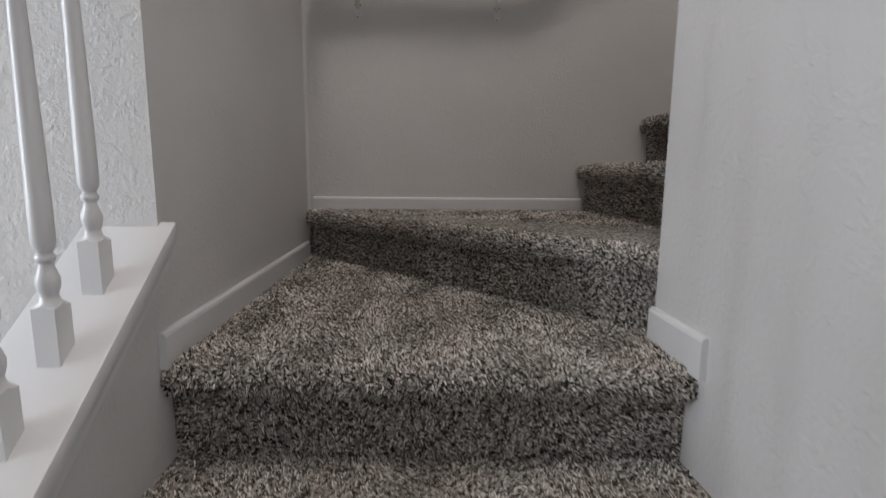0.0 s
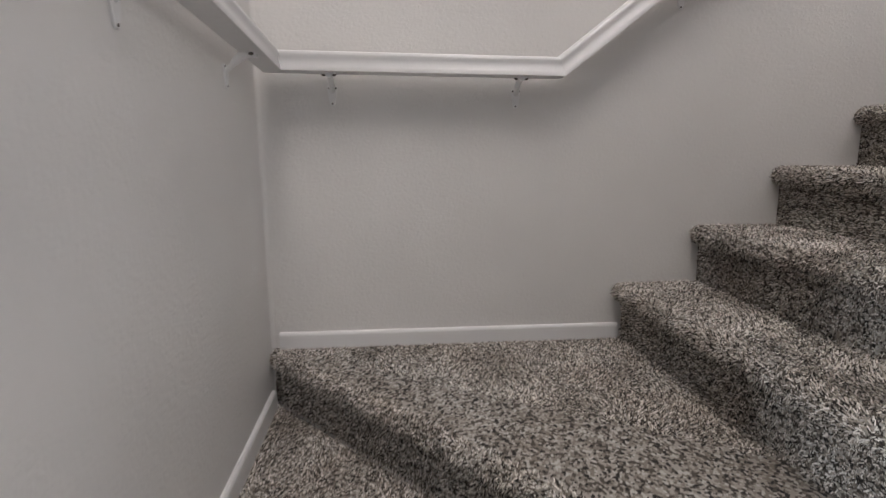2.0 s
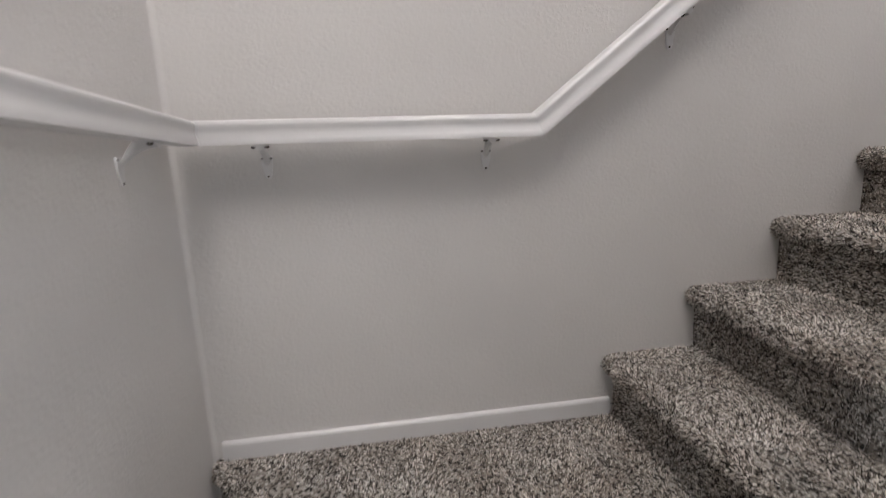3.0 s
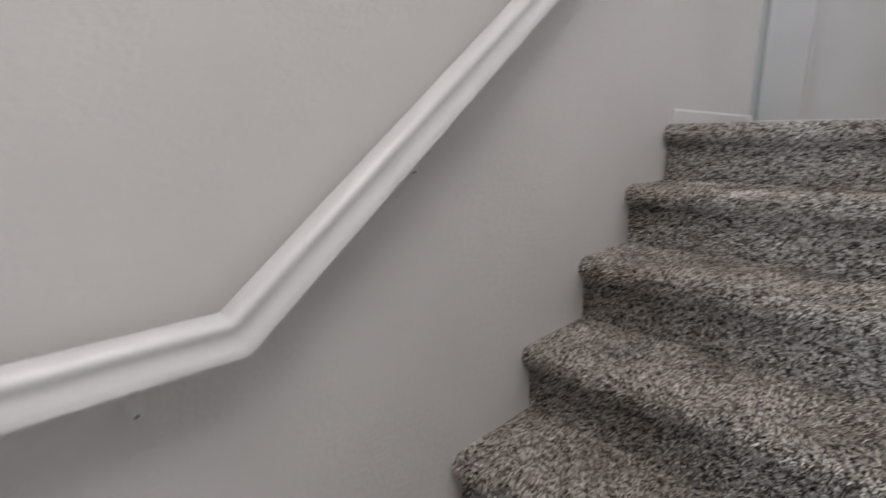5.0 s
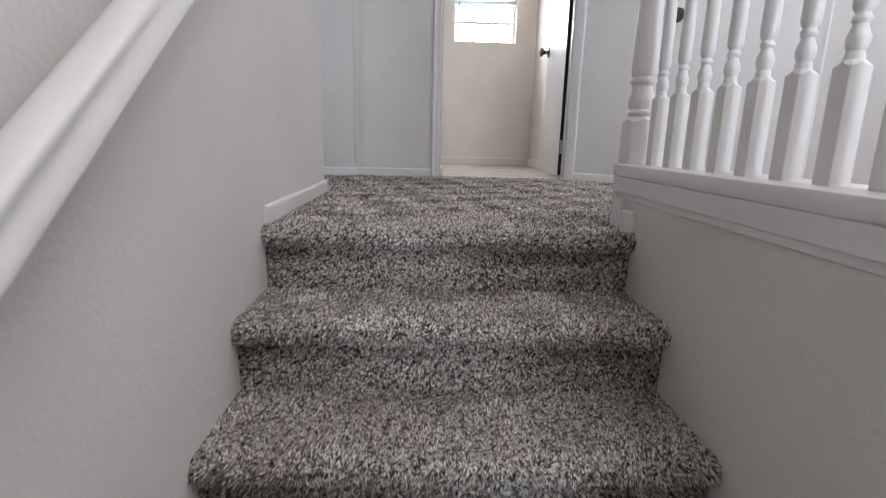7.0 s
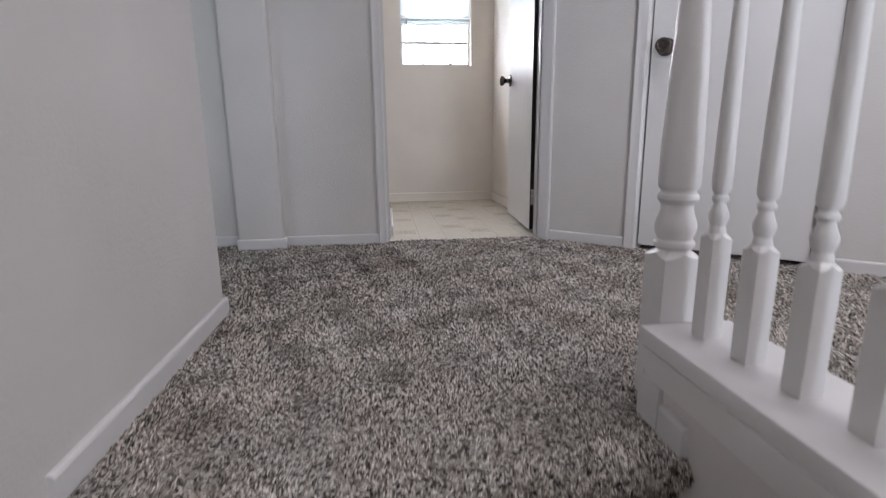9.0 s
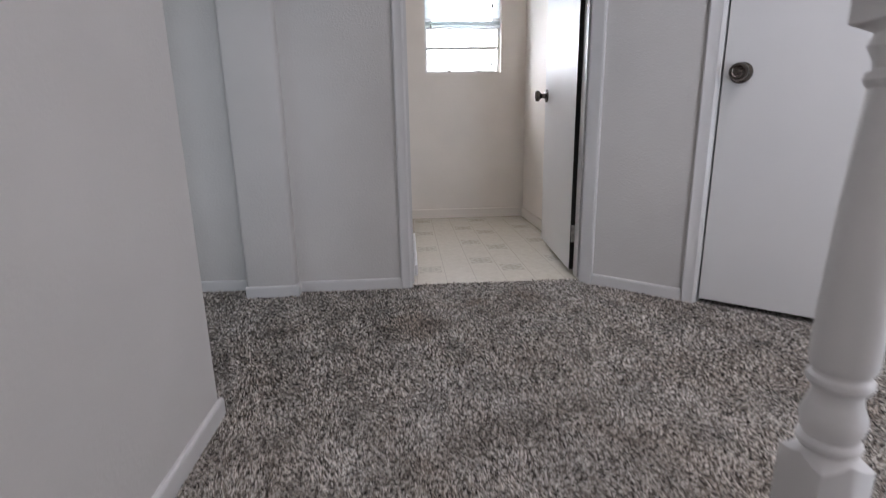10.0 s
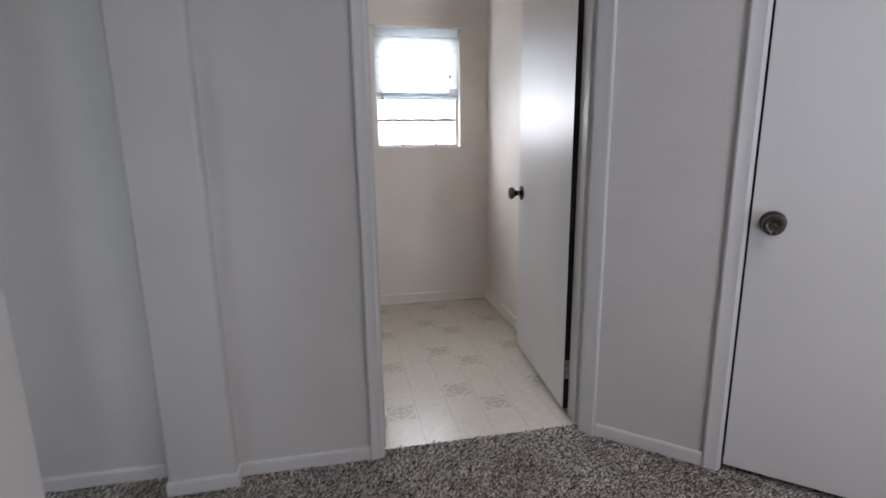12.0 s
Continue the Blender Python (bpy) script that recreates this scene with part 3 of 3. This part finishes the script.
# Near-black sheet added as the closet's shade round the shut door.
struct("closet_shade_sheet", box(B(), E0, E1, 0.1, 0.118, ZF, DH, ANG), DARK, "dark sheet standing in for the unlit closet behind the shut door", "door")
# laundry door, swung into the laundry room
swing = math.atan2(0.807 - 0.869, 4.912 - 4.107)
door("door_1", pose(4.136, 0.822, LAND + 0.010, 0, 0, math.degrees(swing)), 0.765, 2.02,
     "open white flush laundry door with nickel knobs", 0.765 - 0.062, 0.0, True)


# ---- handrail ----
def handrail():
    root = empty("handrail", XL, YB, 1.1, "white glossy moulded handrail along the stair walls", "handrail")
    zb, xb, slope, xe = 1.119, 0.640, 0.792, 2.0
    cl, cw, rise = 0.060, 0.060, 0.050      # centre line off the left wall, off the back wall, climb along the left wall
    th = math.atan(slope)
    half = [(0.0295, 0.0), (0.0295, 0.010), (0.0270, 0.016), (0.0238, 0.026), (0.0228, 0.034), (0.0240, 0.041), (0.0262, 0.048), (0.0245, 0.056), (0.016, 0.0615), (0.006, 0.063)]
    sec = [(o * 0.95, h * 0.80) for o, h in half] + [(-o * 0.95, h * 0.80) for o, h in half[::-1]]
    tb = math.tan(th / 2)
    loops = [[(XL + cl + o, 1.10, zb + rise + h) for o, h in sec], [(xl(YB) + cl + o, YB - cw - o, zb + h) for o, h in sec],
             [(xb - h * tb, yb(xb) - cw - o, zb + h) for o, h in sec],
             [(xe - h * math.sin(th), yb(xe) - cw - o, zb + slope * (xe - xb) + h * math.cos(th)) for o, h in sec]]
    for name, (i, j) in (("rail", (0, 1)), ("rail", (1, 2)), ("rail", (2, 3))):
        under(name, loft(B(), [loops[i], loops[j]]), TRIM, root, smooth=50)

    def bracket(m, tilt=0.0):
        """Cast bracket: wall plate, curved arm, saddle with screws; x out of the wall, z up, origin under the rail at the wall."""
        bm = B()
        plate = [(-0.0125, -0.026), (0.0125, -0.026), (0.0115, -0.044), (0.0078, -0.070), (0.004, -0.076), (-0.004, -0.076), (-0.0078, -0.070), (-0.0115, -0.044)]
        soft(loft(bm, [[(x, y, z) for y, z in plate] for x in (0, 0.0045)]), 0.0012, 1)
        bm2 = B()
        loops = []
        for i in range(11):
            q = i / 10
            x = 0.002 + 0.058 * q
            z = -0.066 + 0.058 * (1 - (1 - q) ** 1.9) * 0.96
            wt = 0.0082 - 0.0012 * q
            dp = 0.046 * (1 - q) ** 0.9 + 0.010
            loops.append([Vector((x + 0.35 * dp * math.cos(a) * (1 - q), wt * math.sin(a), z + dp * 0.5 * (1 + math.cos(a)) - 0.003)) for a in [k * math.pi / 4 for k in range(8)]])
        loft(bm2, loops)
        saddle = [(-0.018, -0.0005), (0.018, -0.0005), (0.0175, -0.0035), (0.009, -0.0050), (0.0055, -0.0120), (-0.0055, -0.0120), (-0.009, -0.0050), (-0.0175, -0.0035)]
        turn = Matrix.Rotation(tilt, 4, 'X')
        loft(bm2, [[turn @ Vector((x, y, z)) for y, z in saddle] for x in (0.051, 0.070)])
        for b in (bm, bm2):
            bmesh.ops.transform(b, matrix=m, verts=b.verts)
        br = under("bracket", bm2, TRIM, root, "white painted cast metal rail bracket")
        pl = under("wall_plate", bm, TRIM, br)
        for y, z in ((-0.0092, -0.031), (0.0092, -0.031), (0, -0.071)):
            sb = lathe(B(), [(0, 0.0026), (0.0012, 0.0022), (0.0018, 0.0006)], m @ Matrix.Translation((0.0042, y, z)) @ Matrix.Rotation(radians(90), 4, 'Y'), 10)
            under("screw", sb, BRONZE, br, "dark screw head")
        for y in (-0.0135, 0.0135):
            sb = lathe(B(), [(0, 0.0056), (0.004, 0.005), (0.0055, 0.0015)], m @ turn @ Matrix.Translation((0.0605, y, -0.0035)) @ Matrix.Rotation(radians(180), 4, 'X'), 10)
            under("screw", sb, BRONZE, br, "dark screw head")

    for x in (0.028, 0.527):
        bracket(Matrix.Translation((x, yb(x), zb)) @ Matrix.Rotation(radians(-90), 4, 'Z'))
    for y in (1.466, 1.905):
        bracket(Matrix.Translation((xl(y), y, zb + rise * (YB - y) / 1.05)))
    x = 0.985
    bracket(Matrix.Translation((x, yb(x), zb + slope * (x - xb) - 0.002)) @ Matrix.Rotation(radians(-90), 4, 'Z'), th)
    return root


handrail()

# ---- balustrades ----
BAL = [(0.198, 0.0135), (0.201, 0.0125), (0.206, 0.0145), (0.214, 0.0168), (0.222, 0.0168), (0.230, 0.0135), (0.238, 0.0105), (0.241, 0.0105),
       (0.243, 0.0130), (0.247, 0.0142), (0.251, 0.0130), (0.253, 0.0108), (0.256, 0.0108), (0.260, 0.0145), (0.268, 0.0168), (0.310, 0.0168), (0.41, 0.0150), (0.56, 0.0115), (0.64, 0.0102),
       (0.645, 0.0130), (0.655, 0.0130), (0.66, 0.0102)]
NEWEL = [(0.138, 0.036), (0.141, 0.040), (0.146, 0.0445), (0.152, 0.0445), (0.156, 0.041), (0.158, 0.037), (0.162, 0.0385), (0.170, 0.0430), (0.181, 0.0450), (0.193, 0.0430),
         (0.206, 0.0370), (0.216, 0.0345), (0.225, 0.0350), (0.230, 0.0400), (0.236, 0.0440), (0.243, 0.0430), (0.247, 0.0375), (0.251, 0.0370), (0.256, 0.0420), (0.264, 0.0445),
         (0.33, 0.0440), (0.45, 0.0395), (0.55, 0.0335), (0.60, 0.0300), (0.603, 0.034), (0.610, 0.037), (0.617, 0.034), (0.62, 0.029), (0.63, 0.030), (0.645, 0.038), (0.66, 0.032)]


LOWBAL = [(h - 0.122, r * 0.78) for h, r in BAL]
NEWEL = [(h, r * 0.84) for h, r in NEWEL]
BAL = [(h, r * 0.93) for h, r in BAL]


def turned(bm, x, y, z, prof, s, low, hb, ht, drop=0.010):
    """Square foot with a lamb's-tongue shoulder, turned shaft, square head."""
    r0 = prof[0][1]
    ring = []
    for k in range(24):
        a = 2 * math.pi * k / 24
        c, q = math.cos(a), math.sin(a)
        ring.append((c, q))

    def sq(c, q, ss):
        m = max(abs(c), abs(q))
        return c / m * ss, q / m * ss

    loops = [[(x + sq(c, q, s)[0], y + sq(c, q, s)[1], zz) for c, q in ring] for zz in (z + low,)]
    loops.append([(x + sq(c, q, s)[0], y + sq(c, q, s)[1], z + hb - drop * (abs(c * q) * 2) ** 1.0) for c, q in ring])
    loops.append([(x + (sq(c, q, s)[0] * 0.12 + c * r0 * 0.88), y + (sq(c, q, s)[1] * 0.12 + q * r0 * 0.88), z + hb + 0.003) for c, q in ring])
    loops.append([(x + c * r0, y + q * r0, z + prof[0][0]) for c, q in ring])
    for h, r in prof[1:]:
        loops.append([(x + c * r, y + q * r, z + h) for c, q in ring])
    loops.append([(x + sq(c, q, s)[0], y + sq(c, q, s)[1], z + prof[-1][0] + 0.012) for c, q in ring])
    loops.append([(x + sq(c, q, s)[0], y + sq(c, q, s)[1], z + ht) for c, q in ring])
    return loft(bm, loops)


def upper_balustrade():
    zc = 1.590
    root = empty("balustrade_upper", 1.5, YK - 0.07, 1.556, "white painted turned balusters on the guard wall's cap", "railing")
    x0, x1 = XR + 0.14, 2.233
    y0, y1 = 1.010, 1.195
    under("cap", soft(box(B(), x0, x1, y0, y1, 1.556, zc), 0.004, 2), TRIM, root, "white glossy cap board")
    bm = B()
    box(bm, x0, x1 - 0.010, YK, YK + 0.014, 1.512, 1.5558)
    box(bm, x0, x1 - 0.010, YK, YK + 0.007, 1.494, 1.512)
    under("fascia", soft(bm, 0.0015, 1), TRIM, root, "white trim board under the cap")
    bm = B()
    box(bm, 2.2152, 2.229, y0 + 0.02, YK + 0.010, LAND - 0.02, 1.5558)
    box(bm, 2.155, 2.2150, YK + 0.0003, YK + 0.011, LAND - 0.02, 1.494)
    under("end_board", soft(bm, 0.001, 1), TRIM, root, "white board closing the guard wall's end")
    under("newel_post", turned(B(), 2.2705, 1.115, zc, NEWEL, 0.0372, LAND - 0.02 - zc, 0.133, 0.78, 0.010), TRIM, root, "thick white turned newel post", 28)
    for i in range(12):
        under("baluster", turned(B(), 2.160 - 0.1045 * i, 1.107, zc, BAL, 0.0172, 0.0, 0.186, 0.76, 0.007), TRIM, root, smooth=28)
    under("top_rail", soft(box(B(), x0, 2.24, 1.077, 1.137, zc + 0.755, zc + 0.80), 0.008, 2), TRIM, root)
    return root


def lower_balustrade():
    root = empty("balustrade_lower", -0.2, 0.3, zk(0.3), "white painted turned balusters on a sloping cap", "railing")
    t = 0.034

    def bar(x0, x1, dz0, dz1, ya, yb):
        return loft(B(), [[(x, ya, zk(ya) + dz0), (x, yb, zk(yb) + dz0), (x, yb, zk(yb) + dz1), (x, ya, zk(ya) + dz1)] for x in (x0, x1)])
    under("cap", soft(bar(-0.272, -0.127, 0.0, t, -0.75, 1.079), 0.004, 2), TRIM, root, "white glossy sloping cap board")
    under("fascia", soft(bar(XL + 0.0005, XL + 0.012, -0.035, -0.0005, -0.75, 1.072), 0.002, 1), TRIM, root, "white trim under the cap")
    for i in range(18):
        y = 0.972 - 0.0915 * i
        under("baluster", turned(B(), -0.190, y, zk(y) + t, LOWBAL, 0.0144, -0.022, 0.068, 0.62, 0.004), TRIM, root)
    under("top_rail", soft(bar(-0.220, -0.160, t + 0.60, t + 0.65, -0.75, 1.044), 0.008, 2), TRIM, root)
    return root


upper_balustrade()
lower_balustrade()


# ---- laundry window and blind ----
def laundry_window():
    root = empty("window_1", 5.98, 1.202, 2.583, "small white sliding window, blown out by daylight", "window", kind="structure")
    y0, y1, z0, z1 = 0.897, 1.507, 2.583, 3.40
    f = 0.020
    bm = B()
    box(bm, 5.97, 6.015, y0, y0 + f, z0, z1)
    box(bm, 5.97, 6.015, y1 - f, y1, z0, z1)
    box(bm, 5.97, 6.015, y0 + f, y1 - f, z0, z0 + f)
    box(bm, 5.97, 6.015, y0 + f, y1 - f, z1 - f, z1)
    under("window_frame", bm, PLASTIC, root)
    under("sash_rail", soft(box(B(), 5.965, 6.0, y0 + f, y1 - f, 2.768, 2.788), 0.003, 1), PLASTIC, root)
    for ya, yc in ((y0 + f, y0 + 0.066), (y1 - 0.066, y1 - f)):
        under("sash_stile", box(B(), 5.976, 6.0, ya, yc, 2.965, z1 - f), PLASTIC, root)
    under("sash_top", box(B(), 5.976, 6.0, y0 + 0.066, y1 - 0.066, 3.315, z1 - f), PLASTIC, root)
    under("meeting_rail", box(B(), 5.974, 6.004, y0 + f, y1 - f, 2.922, 2.965), PLASTIC, root)
    for za, zb in ((z0 + f, 2.768), (2.788, z1 - f)):
        g = under("pane", box(B(), 5.99, 5.994, y0 + f, y1 - f, za, zb), GLASS, root)
        g.visible_shadow = False
    for y in (1.070, 1.310):
        under("sash_lift", soft(box(B(), 5.955, 5.97, y - 0.014, y + 0.014, z0 + 0.012, z0 + 0.023), 0.002, 1), BRONZE, root, "small dark sash lift")
    return root


laundry_window()


def blind():
    root = empty("window_blind", 5.93, 1.26, 3.37, "white slatted blind lowered halfway, its slats tilted closed", "blind")
    y0, y1 = 0.905, 1.499
    under("headrail", soft(box(B(), 5.915, 5.955, y0, y1, 3.345, 3.397), 0.003, 1), BLINDM, root)
    under("valance", soft(box(B(), 5.875, 5.898, 0.857, 1.539, 3.400, 3.465), 0.003, 1), CREAM, root, "cream valance board above the window")
    z = 3.312
    slats = []
    while z > 2.985:
        slats.append(z)
        z -= 0.042
    for z in slats:
        bm = box(B(), -0.0245, 0.0245, y0, y1, -0.0012, 0.0012)
        ob = under("slat", bm, BLINDM, root, smooth=0)
        ob.matrix_world = Matrix.Translation((5.935, 0, z)) @ Matrix.Rotation(radians(60), 4, 'Y')
    for i in range(6):
        under("slat", box(B(), 5.913, 5.957, y0, y1, 2.945 + i * 0.0045, 2.9475 + i * 0.0045), BLINDM, root, smooth=0)
    under("bottom_rail", soft(box(B(), 5.912, 5.958, y0, y1, 2.925, 2.943), 0.003, 1), BLINDM, root)
    for y in (0.988, 1.413):
        under("cord", lathe(B(), [(2.94, 0.0012), (3.33, 0.0012)], Matrix.Translation((5.913, y, 0)), 6), BLINDM, root)
    for y, z in ((1.456, 2.915), (0.968, 3.065), (0.973, 2.635)):
        under("cord_tassel", lathe(B(), [(0, 0.003), (0.006, 0.006), (0.03, 0.0035), (0.032, 0.001)], Matrix.Translation((5.908, y, z)), 10), BRONZE, root, "small dark cord tassel")
    return root


blind()


# ---- washer on its drip pan ----
def washer():
    pan = empty("drip_pan", 4.62, 2.05, LAND - 0.012, "low white plastic drip pan on the vinyl floor", "pan")
    z = LAND - 0.011
    x0, x1, y0, y1, h, w = 4.20, 5.02, 1.636, 2.44, 0.055, 0.016
    bm = B()
    box(bm, x0, x1, y0, y1, z, z + 0.006)
    under("tray", bm, PLASTIC, pan)
    for a in ((x0, x1, y0, y0 + w), (x0, x1, y1 - w, y1), (x0, x0 + w, y0 + w, y1 - w), (x1 - w, x1, y0 + w, y1 - w)):
        under("rim", soft(box(B(), *a, z + 0.006, z + h), 0.004, 2), PLASTIC, pan)
    root = empty("washing_machine", 4.62, 2.05, z + 0.0065, "white washing machine standing in its drip pan", "washer")
    zz = z + 0.0065
    under("body", soft(box(B(), 4.27, 4.95, 1.711, 2.40, zz + 0.02, zz + 0.905), 0.012, 3), PLASTIC, root)
    under("front_panel", soft(box(B(), 4.272, 4.948, 1.693, 1.707, zz + 0.10, zz + 0.80), 0.006, 2), PLASTIC, root, "white enamelled front panel")
    # Shade in the open seam is a dark slab that fills it.
    under("gap", box(B(), 4.28, 4.94, 1.707, 1.7112, zz + 0.10, zz + 0.80), DARK, root, "dark filler standing in for shade in the seam behind the front panel")
    under("lid", soft(box(B(), 4.30, 4.92, 1.725, 2.2, zz + 0.905, zz + 0.925), 0.006, 2), PLASTIC, root)
    for x in (4.33, 4.89):
        for y in (1.78, 2.35):
            under("foot", lathe(B(), [(zz, 0.02), (zz + 0.022, 0.02)], Matrix.Translation((x, y, 0)), 12), DARK, root)


washer()
